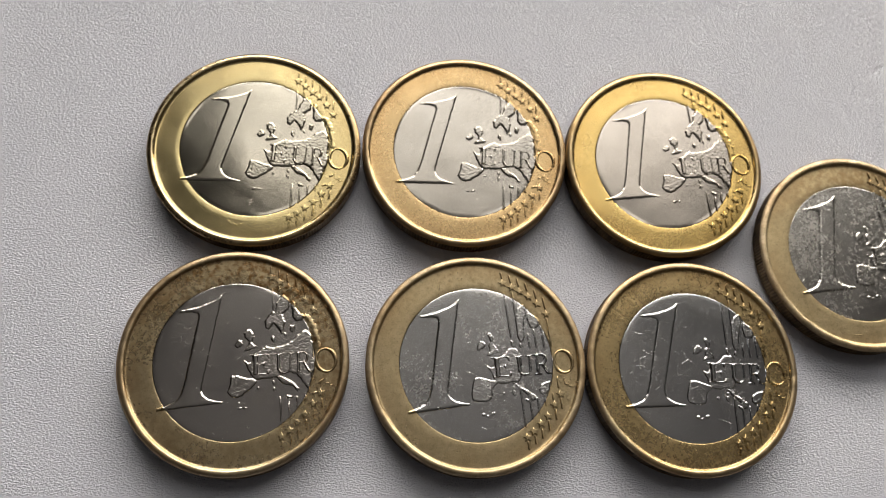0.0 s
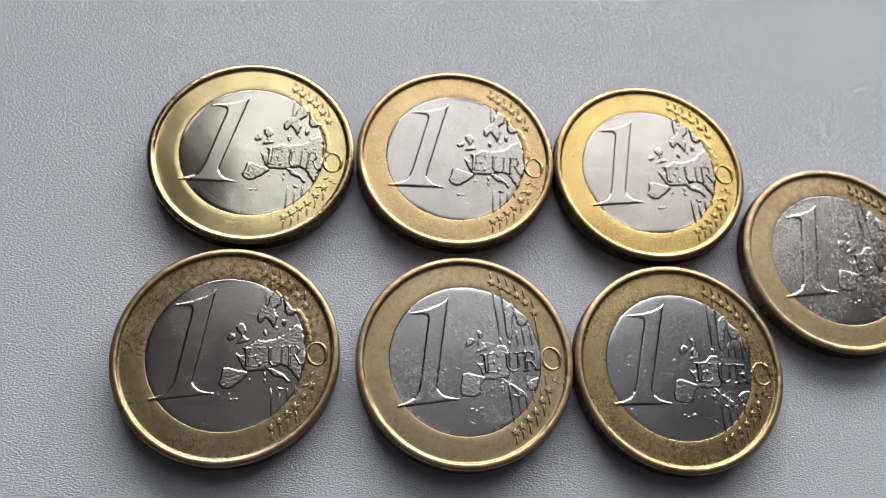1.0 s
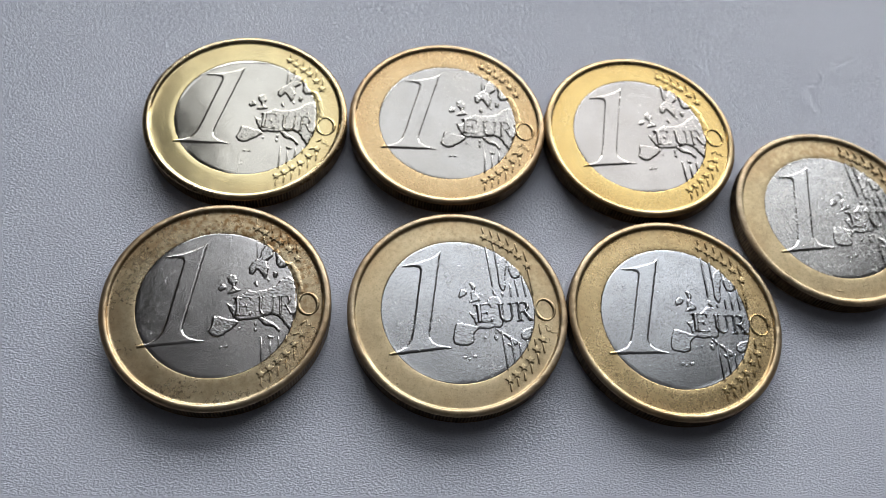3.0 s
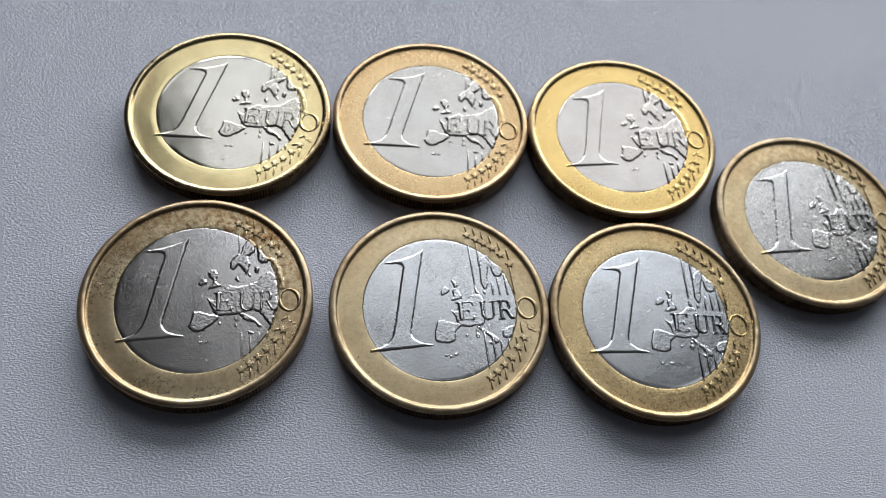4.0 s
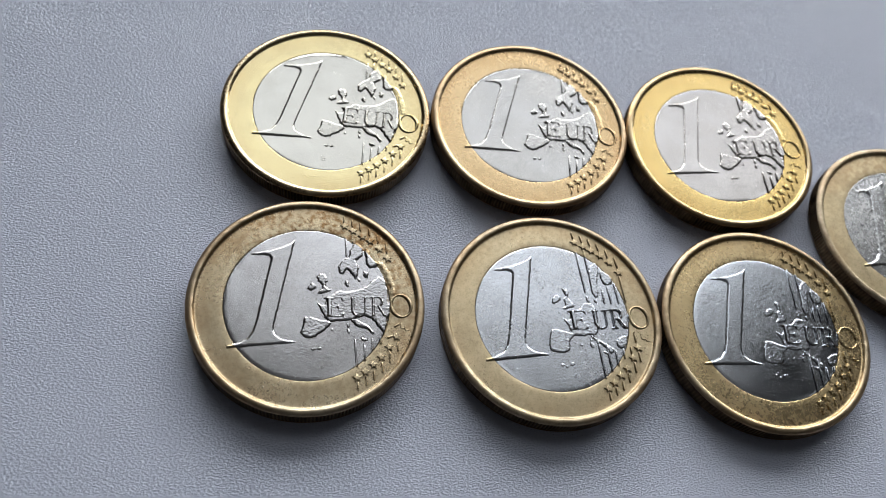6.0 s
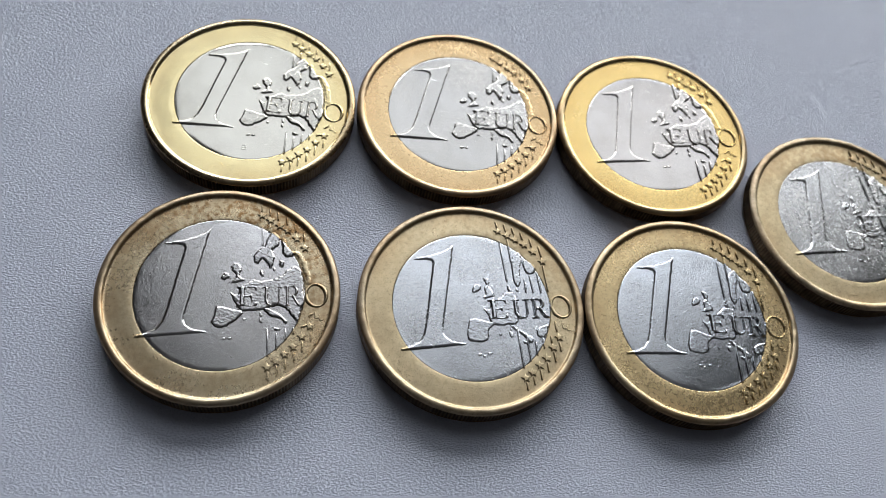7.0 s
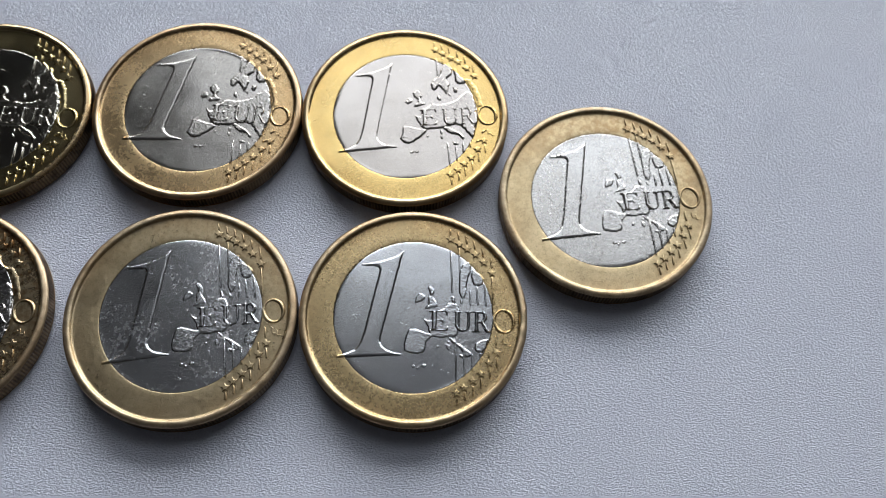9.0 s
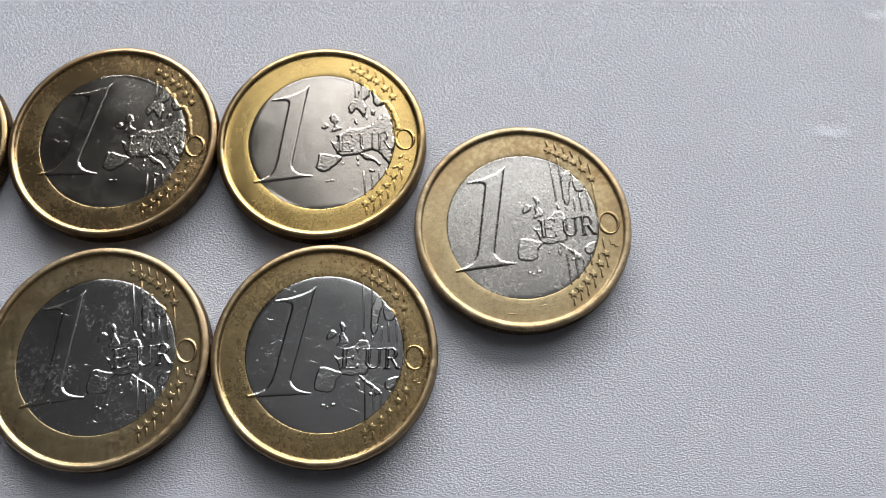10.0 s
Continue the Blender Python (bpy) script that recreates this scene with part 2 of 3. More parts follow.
def table_height(x, y):
    """Height in millimetres of the sheet at x, y in millimetres."""
    z = 0.018 * np.sin(x * 0.21 + 0.7 * np.sin(y * 0.13)) * np.sin(y * 0.19 + 0.9 * np.sin(x * 0.11)) + 0.006 * np.sin(x * 0.9 + y * 0.4) * np.sin(y * 0.8 - x * 0.3)
    for ax, ay, bx, by, h, wide in CREASES:
        dx, dy = bx - ax, by - ay
        u = ((x - ax) * dx + (y - ay) * dy) / (dx * dx + dy * dy)
        near = np.clip(u, 0, 1)
        wob = 0.25 * wide * np.sin(7 * near + ax)
        d = np.hypot(x - ax - near * dx - wob * dy / np.hypot(dx, dy), y - ay - near * dy + wob * dx / np.hypot(dx, dy))
        z = z + 2.6 * h * np.exp(-((d / wide) ** 2)) * (0.4 + 0.6 * np.sin(np.pi * (0.15 + 0.7 * near)))
    return z


def grain(ny, nx, step, long, short, seed):
    """An even random field with wrinkles of the given length and breadth in millimetres, spread about one."""
    rng = np.random.default_rng(seed)
    ky, kx = np.meshgrid(np.fft.fftfreq(ny, step), np.fft.rfftfreq(nx, step), indexing="ij")
    k = (kx * long) ** 2 + (ky * short) ** 2
    field = np.fft.irfft2(np.fft.rfft2(rng.standard_normal((ny, nx))) * k * np.exp(-1.2 * k), s=(ny, nx))
    return field / field.std()


def tabletop():
    step = 0.125
    fx, fy = np.arange(-64, 101, step), np.arange(-20, 66, step)
    xs, ys = np.r_[-600, -300, -120, -80, fx, 120, 160, 300, 600], np.r_[-500, -250, -110, -50, fy, 85, 120, 300, 590]
    gx, gy = np.meshgrid(xs, ys)
    gz = table_height(gx, gy) - 0.06
    fine = 0.0095 * grain(len(fy), len(fx), step, 0.70, 0.28, 5) + 0.0105 * grain(len(fy), len(fx), step, 0.44, 0.22, 9)
    gz[4:-4, 4:-4] += np.minimum(fine, 0.055)
    gz[[0, -1], :], gz[:, [0, -1]] = -0.06, -0.06
    nx, ny = len(xs), len(ys)
    top = np.stack([gx, gy, gz], -1).reshape(-1, 3) * MM
    k = (np.arange(ny - 1)[:, None] * nx + np.arange(nx - 1)).ravel()
    edge = np.r_[np.arange(nx), np.arange(1, ny) * nx + nx - 1, (ny - 1) * nx + np.arange(nx - 2, -1, -1), np.arange(ny - 2, 0, -1) * nx]
    low = top[edge].copy()
    low[:, 2] = -0.03
    verts = np.concatenate([top, low])
    base = len(top) + np.arange(len(edge))
    quads = np.concatenate([np.stack([k, k + 1, k + nx + 1, k + nx], 1), np.stack([edge, base, np.roll(base, -1), np.roll(edge, -1)], 1)])
    me = bpy.data.meshes.new("tabletop")
    me.vertices.add(len(verts))
    me.vertices.foreach_set("co", verts.ravel())
    me.loops.add(4 * len(quads) + len(base))
    me.loops.foreach_set("vertex_index", np.r_[quads.ravel(), base[::-1]].astype(np.int32))
    me.polygons.add(len(quads) + 1)
    me.polygons.foreach_set("loop_start", np.r_[np.arange(len(quads)) * 4, 4 * len(quads)].astype(np.int32))
    me.polygons.foreach_set("use_smooth", np.r_[np.ones(len(k), bool), np.zeros(len(quads) + 1 - len(k), bool)])
    me.materials.append(TABLE_MAT)
    me.update(calc_edges=True)
    me.validate()
    return me


table = tagged(new("table"), "white table with a finely grained satin surface", "table")
part("tabletop", tabletop(), table, "white leather-grained top with faint creases")
leg_mesh = boxes("leg", [(-0.02, 0.02, -0.02, 0.02, Z0, -0.03)], LEG_MAT, 0.003)
for lx in (-0.55, 0.55):
    for ly in (-0.45, 0.54):
        part("leg", leg_mesh, table, "grey metal leg").location = (lx, ly, 0)

# ---- coins ----
FIELD = 1.95


def rounded(points, steps=3, rough=0.0, seed=0):
    """A closed outline through the given corners, softened into curves, with an uneven edge."""
    rnd = random.Random(seed)
    out, count = [], len(points)
    for i in range(count):
        p0, p1, p2, p3 = (Vector(points[(i + k) % count]) for k in (-1, 0, 1, 2))
        for s in range(steps):
            u = s / steps
            q = 0.5 * (2 * p1 + (p2 - p0) * u + (2 * p0 - 5 * p1 + 4 * p2 - p3) * u * u + (3 * p1 - p0 - 3 * p2 + p3) * u ** 3)
            out.append((q.x + rnd.uniform(-rough, rough), q.y + rnd.uniform(-rough, rough)))
    return out


def relief(name, outlines, height, bevel):
    """A raised shape with rounded shoulders, standing on the coin's field."""
    cu = bpy.data.curves.new(name, "CURVE")
    cu.dimensions, cu.fill_mode = "2D", "BOTH"
    cu.extrude, cu.bevel_depth, cu.bevel_resolution, cu.offset = max(height - bevel, 0.001), bevel, 2, -bevel
    for outline in outlines:
        sp = cu.splines.new("POLY")
        sp.points.add(len(outline) - 1)
        for p, (x, y) in zip(sp.points, outline):
            p.co = (x, y, 0, 1)
        sp.use_cyclic_u = True
    ob = new(name, cu)
    me = bpy.data.meshes.new_from_object(ob.evaluated_get(bpy.context.evaluated_depsgraph_get()))
    bpy.data.objects.remove(ob)
    bpy.data.curves.remove(cu)
    me.name = name
    me.transform(Matrix.Scale(MM, 4) @ Matrix.Translation((0, 0, FIELD)))
    for p in me.polygons:
        p.use_smooth = abs(p.normal.z) < 0.99
    me.materials.clear()
    me.materials.append(None)
    return me


def struck(name, outlines, height, shoulder, lumps=0.0, seed=0):
    """A shape struck into the coin: it swells from the field over soft shoulders to an uneven top."""
    step = 0.065
    loops = [np.array(o, float) for o in outlines]
    low, high = loops[0].min(0) - 0.2, loops[0].max(0) + 0.2
    xs, ys = np.arange(low[0], high[0], step), np.arange(low[1], high[1], step)
    gx, gy = np.meshgrid(xs, ys)
    far, inside = np.full(gx.shape, 9.0), np.zeros(gx.shape, bool)
    for a in loops:
        for (ax, ay), (bx, by) in zip(a, np.roll(a, -1, 0)):
            dx, dy = bx - ax, by - ay
            u = np.clip(((gx - ax) * dx + (gy - ay) * dy) / max(dx * dx + dy * dy, 1e-9), 0, 1)
            far = np.minimum(far, np.hypot(gx - ax - u * dx, gy - ay - u * dy))
            if dy:
                inside ^= ((ay > gy) != (by > gy)) & (gx < ax + (gy - ay) * dx / dy)
    rise = np.clip(far / shoulder, 0, 1)
    rise = rise * (1.5 - 0.5 * rise)
    gz = np.where(inside, height * rise, -1.6 * far)
    if lumps:
        ny, nx = gx.shape
        gz += np.where(inside, rise * lumps * grain(ny, nx, step, 0.42, 0.34, seed), 0)
    used = inside | (far < 0.13)
    ids = np.full(gx.shape, -1)
    ids[used] = np.arange(used.sum())
    quads = np.stack([ids[:-1, :-1], ids[:-1, 1:], ids[1:, 1:], ids[1:, :-1]], -1).reshape(-1, 4)
    quads = quads[(quads >= 0).all(1)]
    me = bpy.data.meshes.new(name)
    me.from_pydata((np.stack([gx, gy, gz + FIELD], -1)[used] * MM).tolist(), [], quads.tolist())
    for p in me.polygons:
        p.use_smooth = True
    me.materials.append(None)
    return me


def bar(ax, ay, bx, by, wide):
    d = Vector((bx - ax, by - ay)).normalized() * wide / 2
    n = Vector((-d.y, d.x))
    a, b = Vector((ax, ay)), Vector((bx, by))
    return [tuple(v) for v in (a - n, a - d * 0.8, a + n, b + n, b + d * 0.8, b - n)][::-1]


def star(x, y, r=0.46):
    return [(x + (r if i % 2 == 0 else r * 0.42) * math.sin(i * math.pi / 5), y + (r if i % 2 == 0 else r * 0.42) * math.cos(i * math.pi / 5)) for i in range(10)]


def oval(x, y, rx, ry, lean, count=40):
    c, s = math.cos(radians(lean)), math.sin(radians(lean))
    return [(x + c * rx * math.cos(2 * math.pi * i / count) - s * ry * math.sin(2 * math.pi * i / count),
             y + s * rx * math.cos(2 * math.pi * i / count) + c * ry * math.sin(2 * math.pi * i / count)) for i in range(count)]


def placed(outline, x, y, w, h, drop=-0.06):
    return [(x + w * u + 0.08 * h * (v - 0.5), y + h * v + drop * w * u) for u, v in outline]


def worn(outline, step, rough, seed):
    """The outline cut into short pieces whose ends lie a little off the line."""
    rnd, out = random.Random(seed), []
    for (ax, ay), (bx, by) in zip(outline, outline[1:] + outline[:1]):
        count = max(1, round(math.hypot(bx - ax, by - ay) / step))
        for i in range(count):
            k = rough if i else rough * 0.4
            out.append((ax + (bx - ax) * i / count + rnd.uniform(-k, k), ay + (by - ay) * i / count + rnd.uniform(-k, k)))
    return out


NUMERAL = [(-7.92, -4.16), (-1.38, -4.22), (-1.38, -4.0), (-2.09, -3.80), (-2.8, -3.5), (-3.25, -3.1), (-3.4, -2.7), (-3.37, -2.3), (-0.70, 7.14),
           (-1.35, 6.75), (-2.04, 6.45), (-3.17, 6.12), (-5.17, 5.85), (-5.18, 5.66), (-3.9, 5.55), (-3.45, 5.4), (-3.32, 5.1), (-5.2, -1.9), (-5.5, -2.7), (-6.05, -3.35), (-7.0, -3.70), (-7.92, -3.84)]
LETTER_E = [(0, 0), (1, 0), (1, .28), (.9, .28), (.82, .1), (.42, .1), (.42, .46), (.62, .46), (.66, .36), (.76, .36), (.76, .66), (.66, .66), (.62, .56), (.42, .56),
            (.42, .9), (.8, .9), (.88, .74), (.97, .74), (.97, 1), (0, 1), (0, .93), (.14, .9), (.14, .1), (0, .07)]
LETTER_U = [(0, 1), (.48, 1), (.48, .93), (.36, .9), (.36, .3), (.42, .16), (.56, .1), (.7, .16), (.76, .3), (.76, .9), (.64, .93), (.64, 1), (1, 1), (1, .93), (.9, .9),
            (.9, .28), (.78, .08), (.54, 0), (.28, .05), (.14, .25), (.14, .9), (0, .93)]
LETTER_R = [(0, 0), (.45, 0), (.45, .07), (.34, .1), (.34, .45), (.45, .45), (.72, .06), (.8, 0), (1.05, 0), (1.05, .07), (.95, .1), (.68, .48), (.82, .58), (.86, .74),
            (.8, .9), (.62, 1), (0, 1), (0, .93), (.12, .9), (.12, .1), (0, .07)]
HOLE_R = [(.34, .55), (.52, .55), (.60, .62), (.63, .74), (.59, .86), (.5, .9), (.34, .9)]

# land outlines of the two issues of the coin, in millimetres from its middle
OLD_LAND = [
    [(0.32, 1.85), (0.71, 2.32), (1.1, 2.22), (1.33, 1.9), (1.02, 1.48), (0.45, 1.25), (0.2, 1.36)],
    [(1.61, 2.91), (1.99, 3.09), (2.31, 2.45), (2.18, 1.96), (2.5, 1.04), (2.44, 0.69), (1.22, 0.58), (1.57, 1.13), (1.52, 1.73), (1.76, 2.09)],
    [(-0.52, -1.48), (1.12, -1.86), (1.98, -2.3), (1.23, -2.87), (0.8, -4.03), (-0.71, -3.97), (-1.14, -3.36)],
    [(1.02, -0.36), (1.56, -0.6), (2.08, 0.25), (3.05, 0.5), (3.6, 1.1), (4.5, 0.9), (4.77, -0.3), (4.4, -2.3), (3.43, -2.55), (2.23, -2.5), (1.6, -2.3), (1.37, -1.33)],
    [(3.42, -2.36), (4.13, -2.95), (5.29, -3.93), (5.64, -4.35), (5.17, -4.72), (4.53, -3.8), (3.61, -2.94)],
    [(6.23, -3.28), (7.4, -2.9), (7.24, -3.68), (6.71, -4.33), (6.08, -4.12)],
    [(4.88, 3.95), (5.41, 5.27), (6.16, 5.61), (6.2, 4.58), (5.73, 3.25), (5.58, 2.06), (5.16, 1.5), (4.85, 2.13)],
    [(6.35, 4.68), (7.05, 4.3), (7.48, 3.69), (7.31, 3.03), (6.63, 2.86), (6.24, 3.31)],
    [(4.0, 1.9), (4.3, 1.7), (4.4, 1.1), (4.0, 1.15)], [(4.45, -4.35), (5.05, -4.5), (4.95, -4.85), (4.5, -4.65)],
]
NEW_LAND = [
    [(0.05, 1.42), (0.55, 2.15), (1.0, 1.75), (0.75, 1.25)],
    [(1.12, 2.8), (1.79, 3.16), (2.2, 2.34), (2.0, 1.72), (2.42, 1.06), (1.01, 0.80), (1.54, 1.61), (1.21, 2.2)],
    [(-0.3, -1.5), (1.1, -1.88), (2.2, -2.3), (1.75, -2.85), (1.0, -3.45), (-0.2, -3.9), (-0.95, -3.25), (-0.7, -2.32)],
    [(0.94, -0.1), (1.55, -0.34), (1.95, 0.5), (2.61, 0.7), (3.3, 1.2), (3.68, 0.9), (4.76, 1.0), (5.6, 1.2), (6.41, 1.78), (7.23, 2.3), (7.9, 1.9), (8.05, 0.89), (8.05, -1.6), (7.68, -2.45),
     (7.6, -2.9), (7.2, -3.9), (6.72, -3.27), (6.07, -2.31), (5.2, -1.9), (4.21, -2.3), (3.15, -2.25), (2.09, -2.31), (1.5, -1.7)],
    [(4.0, -2.1), (4.9, -2.25), (6.1, -3.45), (6.0, -3.95), (5.4, -3.3), (4.5, -2.9)],
    [(3.3, 3.1), (3.5, 4.1), (4.35, 4.75), (4.95, 5.9), (5.6, 6.35), (6.1, 5.7), (5.75, 4.6), (5.3, 4.2), (5.47, 3.35), (5.05, 2.2), (4.6, 2.75), (4.2, 3.3), (3.75, 2.75)],
    [(6.15, 5.35), (6.6, 5.5), (6.9, 4.35), (7.6, 3.85), (7.0, 3.3), (6.3, 3.6), (6.2, 4.5)],
    [(3.95, 2.2), (4.3, 2.0), (4.2, 1.4), (3.85, 1.6)], [(5.9, 3.0), (6.4, 2.9), (6.2, 2.2), (5.8, 2.4)],
    [(4.9, -4.15), (5.5, -4.3), (5.3, -4.6), (4.95, -4.45)],
    [(7.35, 4.0), (7.9, 3.9), (8.35, 3.1), (8.7, 2.1), (8.85, 1.0), (8.8, 0.2), (8.3, 0.15), (8.25, 1.1), (8.0, 2.2), (7.6, 3.2)],
]
ISSUES = {
    "old": dict(
        land=OLD_LAND, islets=[(2.27, -3.49, 0.15, 0.15), (3.38, -3.60, 0.2, 0.34), (3.45, -3.05, 0.14, 0.14), (-0.2, -5.36, 0.22, 0.16), (0.2, -5.58, 0.15, 0.14), (0.82, -5.38, 0.26, 0.18), (5.0, 1.2, 0.16, 0.26)],
        long=[(4.22, 7.1, 4.13, 2.26), (5.13, 7.1, 5.03, 4.4), (5.99, 2.32, 5.9, 0.84), (6.66, 2.7, 6.66, 0.75), (7.5, 3.0, 7.49, 0.66), (4.1, -3.0, 3.95, -7.25), (4.9, -3.6, 4.83, -6.6), (5.70, -4.5, 5.62, -6.1), (6.55, -4.4, 6.48, -5.4)],
        ticks=[(4.29, 9.4, 4.34, 8.75), (5.13, 8.95, 5.2, 8.2), (5.94, 8.49, 6.0, 7.7), (6.75, 7.85, 6.82, 7.05), (7.58, 7.0, 7.63, 6.1), (8.36, 6.0, 8.42, 4.8), (8.33, 3.7, 8.28, 0.75),
               (3.9, -8.8, 3.85, -9.5), (4.72, -8.3, 4.68, -9.05), (5.55, -7.75, 5.5, -8.6), (6.42, -7.0, 6.37, -7.9), (7.35, -5.95, 7.31, -6.95), (8.14, -4.95, 8.12, -5.9), (7.4, -4.25, 7.36, -4.9), (8.2, -2.7, 8.16, -3.75)],
        stars=[(4.31, 8.22), (5.2, 7.6), (5.97, 7.02), (6.83, 6.35), (7.62, 5.44), (8.37, 4.2), (3.89, -8.32), (4.68, -7.82), (5.58, -7.15), (6.45, -6.5), (7.36, -5.46), (8.22, -4.45)]),
    "new": dict(
        land=NEW_LAND, islets=[(2.15, -3.1, 0.16, 0.14), (3.75, -2.75, 0.15, 0.28), (3.72, -3.4, 0.14, 0.26), (0.2, -4.95, 0.24, 0.14), (0.75, -4.95, 0.22, 0.12), (5.3, 2.1, 0.14, 0.24)],
        long=[(4.4, 7.1, 4.3, 4.9), (5.15, 7.2, 5.05, 6.4), (4.25, -4.3, 4.16, -7.1), (5.1, -4.9, 5.02, -6.5), (5.95, -4.45, 5.86, -5.5), (6.75, -4.4, 6.72, -5.0)],
        ticks=[(4.45, 9.5, 4.42, 8.85), (5.25, 9.05, 5.24, 8.3), (6.06, 8.55, 6.04, 7.75), (6.92, 7.95, 6.9, 7.1), (7.7, 7.05, 7.68, 6.15), (8.5, 5.95, 8.48, 4.95),
               (4.1, -8.7, 4.05, -9.45), (4.95, -8.2, 4.9, -9.05), (5.75, -7.65, 5.7, -8.55), (6.62, -6.95, 6.58, -7.9), (7.48, -5.95, 7.42, -6.95), (8.36, -5.0, 8.3, -5.9), (7.5, -4.4, 8.0, -4.25), (8.3, -3.3, 8.75, -3.05)],
        stars=[(4.43, 8.35), (5.26, 7.72), (6.12, 7.0), (6.9, 6.4), (7.75, 5.4), (8.5, 4.25), (4.08, -8.25), (4.92, -7.75), (5.75, -7.1), (6.62, -6.4), (7.48, -5.42), (8.34, -4.4)]),
}
SHARED = [
    ("numeral", struck("numeral", [worn(NUMERAL, 0.3, 0.028, 4)], 0.135, 0.21), "large raised figure one"),
    ("letter", struck("letter", [placed(LETTER_E, 1.52, -1.80, 2.05, 2.2)], 0.34, 0.15), "raised letter E"),
    ("letter", struck("letter", [placed(LETTER_U, 3.86, -1.98, 2.1, 2.2)], 0.34, 0.15), "raised letter U"),
    ("letter", struck("letter", [placed(LETTER_R, 6.0, -2.12, 1.75, 2.25), placed(HOLE_R, 6.0, -2.12, 1.75, 2.25)], 0.34, 0.15), "raised letter R"),
    ("letter", struck("letter", [oval(9.2, -1.12, 1.2, 1.34, -8, 64), oval(9.2, -1.12, 0.76, 1.08, 12, 64)], 0.17, 0.15), "raised letter O"),
    ("mark", relief("mark", [bar(8.95, -2.9, 8.93, -3.45, 0.16), bar(8.92, -3.5, 9.25, -3.52, 0.16), bar(9.35, -3.25, 9.34, -3.7, 0.16), bar(9.36, -3.78, 9.65, -3.76, 0.16)], 0.09, 0.03), ""),
]
DESIGN = {}
for issue, d in ISSUES.items():
    made = list(SHARED)
    for i, outline in enumerate(d["land"]):
        made.append(("landmass", struck("landmass", [rounded(outline, 5, 0.08 if issue == "new" else 0.05, i)], *((0.05, 0.30, 0.002) if outline is NEW_LAND[-1] else (0.16, 0.17, 0.005) if issue == "new" else (0.12, 0.13, 0.003)), i), "raised land outline"))
    for x, y, rx, ry in d["islets"]:
        made.append(("islet", relief("islet", [oval(x, y, rx, ry, 10, 12)], 0.12, 0.09), ""))
    for line in d["long"] + d["ticks"]:
        made.append(("line", relief("line", [bar(*line, 0.18)], 0.16, 0.07), ""))
    for x, y in d["stars"]:
        made.append(("star", relief("star", [star(x, y, 0.49)], 0.18, 0.06), ""))
    DESIGN[issue] = made


def uneven(x, y, seed, amount):
    return amount * (noise.noise((x * 0.16, y * 0.16, seed)) + 0.22 * noise.noise((x * 0.5, y * 0.5, seed + 7.7)))


def core_mesh(seed, amount, dome, material):
    bm, segs, rings = bmesh.new(), 128, []
    mid = bm.verts.new((0, 0, (FIELD + dome / 2 + uneven(0, 0, seed, amount)) * MM))
    for r, z in [(8.05 * k / 22, None) for k in range(1, 23)] + [(8.11, FIELD - dome / 2 - 0.004), (8.13, FIELD - dome / 2 - 0.03), (8.13, 1.5)]:
        ring = []
        for i in range(segs):
            x, y = r * math.cos(2 * math.pi * i / segs), r * math.sin(2 * math.pi * i / segs)
            ring.append(bm.verts.new((x * MM, y * MM, (z if z is not None else FIELD + dome * (0.5 - (r / 8.05) ** 2) + uneven(x, y, seed, amount)) * MM)))
        rings.append(ring)
    for i in range(segs):
        bm.faces.new((mid, rings[0][i], rings[0][(i + 1) % segs]))
    ring_faces(bm, [r[::1] for r in rings])
    bmesh.ops.recalc_face_normals(bm, faces=bm.faces[:])
    return finish(bm, "core", material)


RING_PROFILE = [(8.165, 1.5), (8.165, FIELD - 0.02), (8.185, FIELD - 0.004), (8.23, FIELD + 0.002), (8.8, None), (9.4, None), (10.0, None), (10.60, None), (10.77, FIELD + 0.012), (10.82, 2.0), (10.86, 2.10), (10.90, 2.20),
                (10.96, 2.262), (11.04, 2.30), (11.13, 2.315), (11.23, 2.303), (11.34, 2.272), (11.45, 2.222), (11.54, 2.155), (11.60, 2.08), (11.645, 1.99)]
UNDER_PROFILE = [(11.645, 0.34), (11.57, 0.16), (11.40, 0.05), (11.15, 0.0), (10.85, 0.02), (10.6, 0.16), (10.4, 0.25), (0.5, 0.25)]


def lathe(profile, segs, seed, amount, worn):
    bm, rings = bmesh.new(), []
    for r, z in profile:
        ring = []
        for i in range(segs):
            a = 2 * math.pi * i / segs
            x, y = r * math.cos(a), r * math.sin(a)
            h = z if z is not None else FIELD + 0.005 + uneven(x, y, seed, amount)
            if z is not None and z > 2.1:
                h += worn * (0.04 * noise.noise((x * 1.3, y * 1.3, seed + 3)) + 0.02 * noise.noise((x * 3.1, y * 3.1, seed + 5))) - worn * 0.10 * max(0.0, noise.noise((x * 0.8, y * 0.8, seed + 21)) - 0.45)
            ring.append(bm.verts.new((x * MM, y * MM, h * MM)))
        rings.append(ring)
    ring_faces(bm, rings)
    return bm


def ring_mesh(seed, amount, worn, material):
    bm = lathe(RING_PROFILE, 256, seed, amount, worn)
    bmesh.ops.recalc_face_normals(bm, faces=bm.faces[:])
    return finish(bm, "outer_ring", material)


def under_mesh(material):
    bm = lathe(UNDER_PROFILE, 128, 0, 0, 0)
    bm.faces.new(bm.verts[-128:])
    bmesh.ops.recalc_face_normals(bm, faces=bm.faces[:])
    return finish(bm, "underside", material)


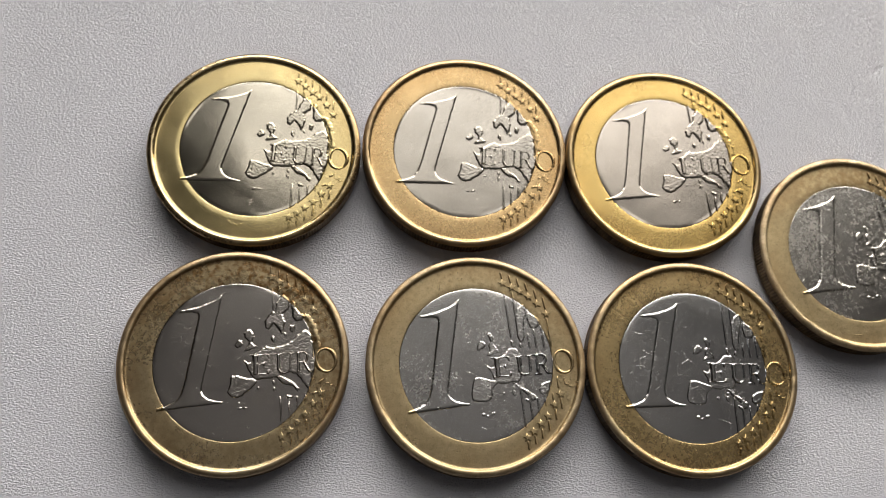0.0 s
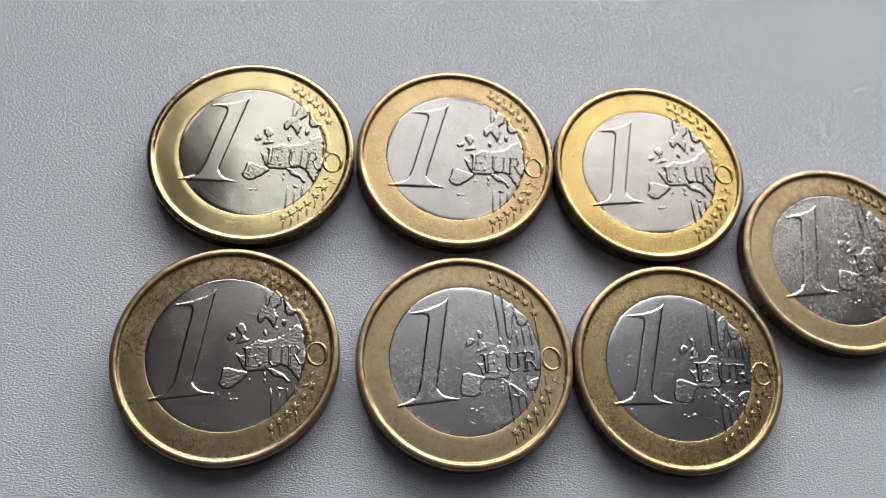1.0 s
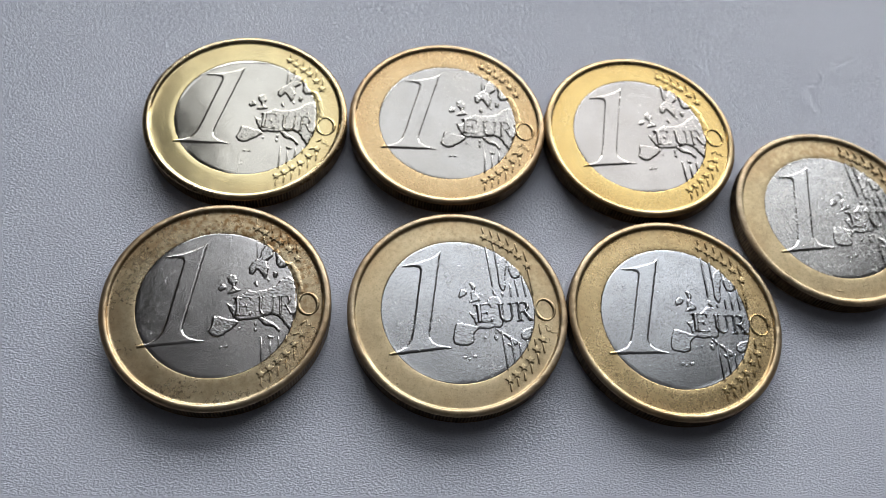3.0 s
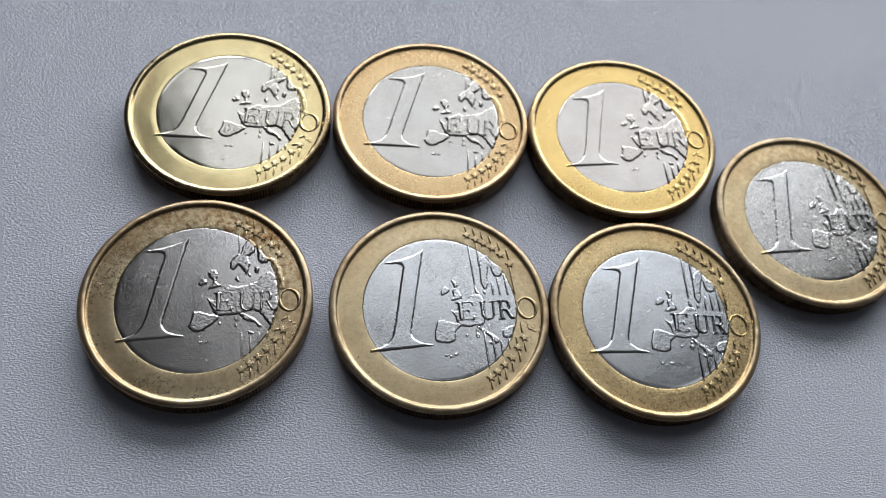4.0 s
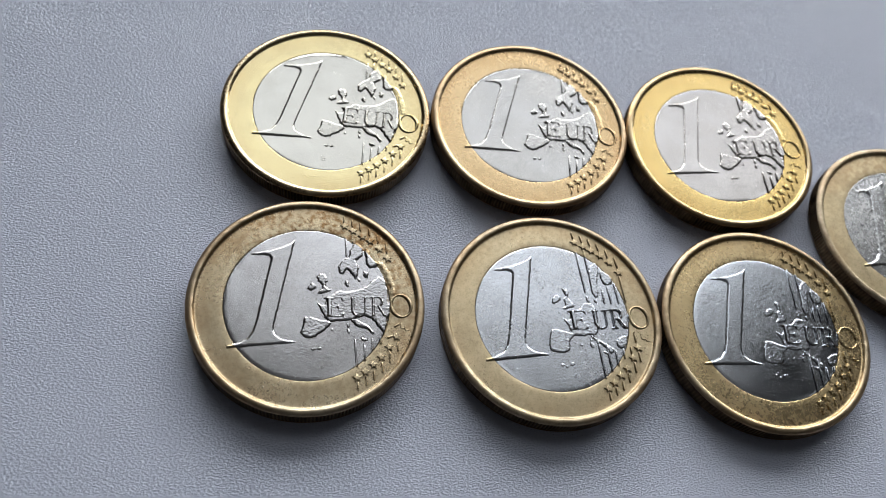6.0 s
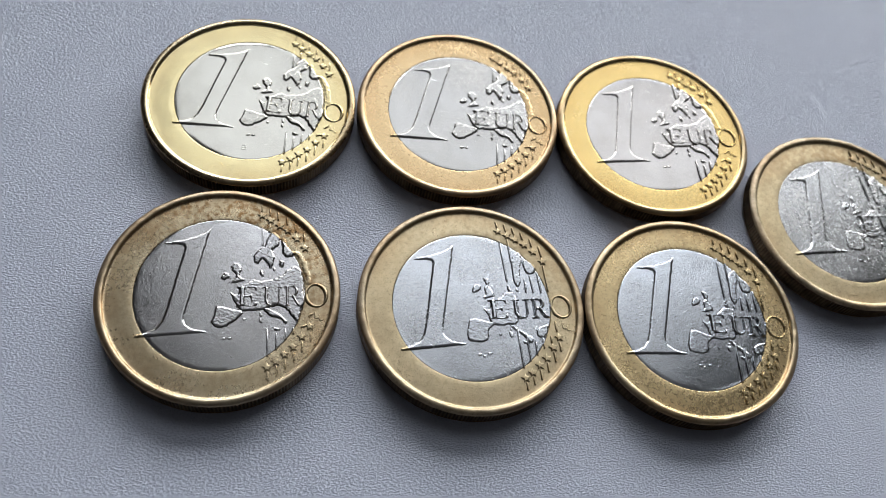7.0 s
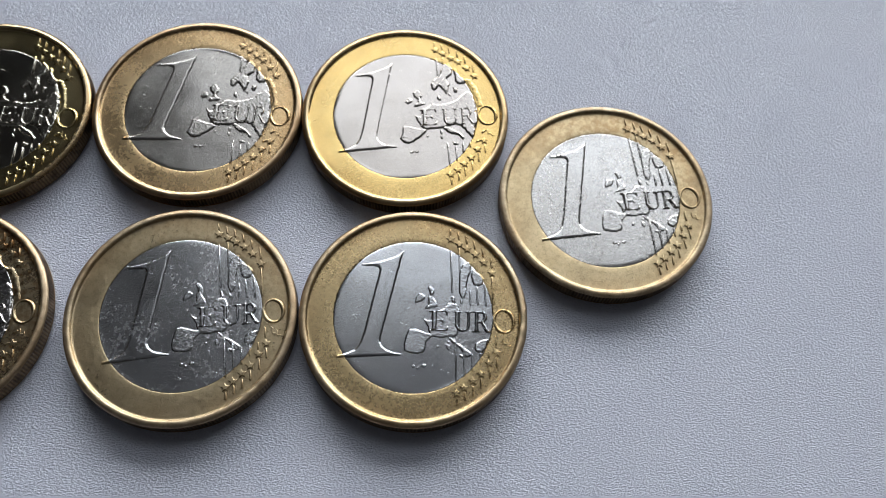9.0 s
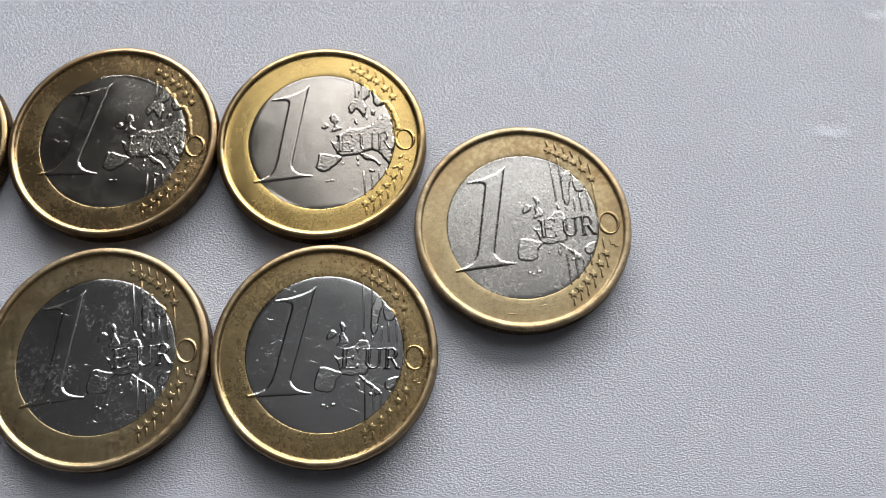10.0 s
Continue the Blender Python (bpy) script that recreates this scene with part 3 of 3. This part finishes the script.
def edge_mesh(material):
    """The milled edge: three stretches of fine teeth between three finer ones."""
    bm, segs, rings = bmesh.new(), 840, []
    for z, cut in ((2.025, 0.0), (1.93, 1.0), (1.1, 1.0), (0.42, 1.0), (0.335, 0.0)):
        ring = []
        for i in range(segs):
            deep = 0.10 if (i // 140) % 2 == 0 else 0.05
            tooth = (0, 0.5, 1, 0.5)[i % 4] * deep * cut
            a = 2 * math.pi * i / segs
            ring.append(bm.verts.new(((11.65 - tooth) * math.cos(a) * MM, (11.65 - tooth) * math.sin(a) * MM, z * MM)))
        rings.append(ring)
    ring_faces(bm, rings)
    bmesh.ops.recalc_face_normals(bm, faces=bm.faces[:])
    return finish(bm, "milled_edge", material, False)


# x, y in millimetres, turn, issue, ring colour, core colour, roughness, wear, tarnish, unevenness, label
COINS = [
    (-17.60, 28.96, 0.8, "new", (0.682, 0.578, 0.330), (0.528, 0.506, 0.451), 0.16, 0.08, 0.05, 0.035, "shiny pale gold one euro coin lying on the table"),
    (5.90, 29.69, 1.1, "new", (0.594, 0.435, 0.248), (0.473, 0.457, 0.435), 0.22, 0.25, 0.15, 0.04, "bright copper-tinged one euro coin lying on the table"),
    (29.24, 29.30, 7.4, "new", (0.69, 0.505, 0.215), (0.517, 0.484, 0.457), 0.21, 0.15, 0.05, 0.05, "bright yellow-gold one euro coin with a silvery core"),
    (-17.98, 5.07, 8.4, "new", (0.627, 0.517, 0.347), (0.578, 0.567, 0.567), 0.18, 0.60, 0.9, 0.032, "worn one euro coin with brown tarnish on its ring"),
    (6.99, 5.28, 9.4, "old", (0.638, 0.522, 0.341), (0.594, 0.611, 0.638), 0.21, 0.70, 0.25, 0.028, "worn dull brass one euro coin with older map"),
    (30.48, 5.41, 3.2, "old", (0.649, 0.501, 0.281), (0.572, 0.594, 0.627), 0.17, 0.65, 0.25, 0.022, "scratched one euro coin with older map and golden ring"),
    (51.29, 19.07, 8.2, "old", (0.616, 0.501, 0.319), (0.583, 0.578, 0.572), 0.24, 0.85, 0.50, 0.028, "scratched pale brass one euro coin lying apart"),
]
# nicks and marks that single coins carry: number, strokes x, y, x, y in millimetres, width
NICKS = [
    (0, [(-0.35, -6.35, 0.1, -6.3), (-0.3, -6.6, 0.15, -6.6), (-0.3, -6.85, 0.1, -6.85)], 0.1, "mint_mark"),
    (0, [(-2.3, -8.7, -1.9, -9.4), (-1.9, -8.95, -1.3, -9.3), (-1.2, -9.1, -0.8, -9.0), (-2.9, -9.3, -3.2, -9.4)], 0.09, "nick"),
    (3, [(-3.85, 3.1, -4.0, 2.7), (-4.2, 1.5, -4.35, 1.2), (-4.9, 8.4, -4.4, 8.7)], 0.12, "nick"),
    (5, [(-5.9, 3.9, -5.1, 3.7), (-5.8, 1.0, -5.1, 1.3), (-6.2, 0.3, -5.4, 0.2), (-1.2, 0.3, -0.3, 0.8), (-5.9, -5.9, -5.5, -6.3), (-3.6, 4.2, -3.2, 3.6)], 0.11, "nick"),
    (6, [(-3.2, -9.4, -2.4, -9.5), (0.2, -9.1, 0.9, -9.0), (-8.4, -6.4, -8.0, -6.9), (-6.4, 1.6, -5.7, 1.0), (-6.2, 0.9, -5.8, 0.3), (0.3, 5.2, 0.9, 4.8)], 0.12, "nick"),
    (4, [(-0.6, -6.6, -0.2, -6.9), (0.7, -6.8, 1.0, -6.4), (-3.2, 7.2, -2.7, 7.4)], 0.11, "nick"),
]
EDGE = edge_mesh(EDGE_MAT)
for n, (x, y, turn, issue, ring, core, rough, wear, tarnish, amount, label) in enumerate(COINS):
    metal = coin_metal("coin_metal", 11.3 * n + 1, ring, core, rough, wear, tarnish)
    rugged = coin_metal("coin_map_metal", 11.3 * n + 1, ring, core, rough, wear, tarnish, land=True)
    coin = tagged(new("coin"), label, "coin", "one euro coins on the table")
    coin.matrix_basis = pose(x * MM, y * MM, 0, 0, 0, turn)
    part("core", core_mesh(5.1 * n + 2, amount, (0.055, 0.04, 0.06, 0.03, 0.03, 0.04, 0.03)[n], metal), coin, "silvery nickel core")
    part("outer_ring", ring_mesh(5.1 * n + 3, amount * 0.6, 0.4 + wear, metal), coin, "golden brass ring with raised rim")
    part("underside", under_mesh(metal), coin)
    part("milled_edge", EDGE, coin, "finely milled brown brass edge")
    for name, me, words in DESIGN[issue]:
        ob = part(name, me, coin, words)
        ob.material_slots[0].link = "OBJECT"
        ob.material_slots[0].material = rugged if name in ("landmass", "islet") else metal
    for number, strokes, wide, word in NICKS:
        for stroke in strokes if number == n else ():
            me = relief(word, [bar(*stroke, wide)], 0.03, 0.027)
            me.materials[0] = metal
            part(word, me, coin)
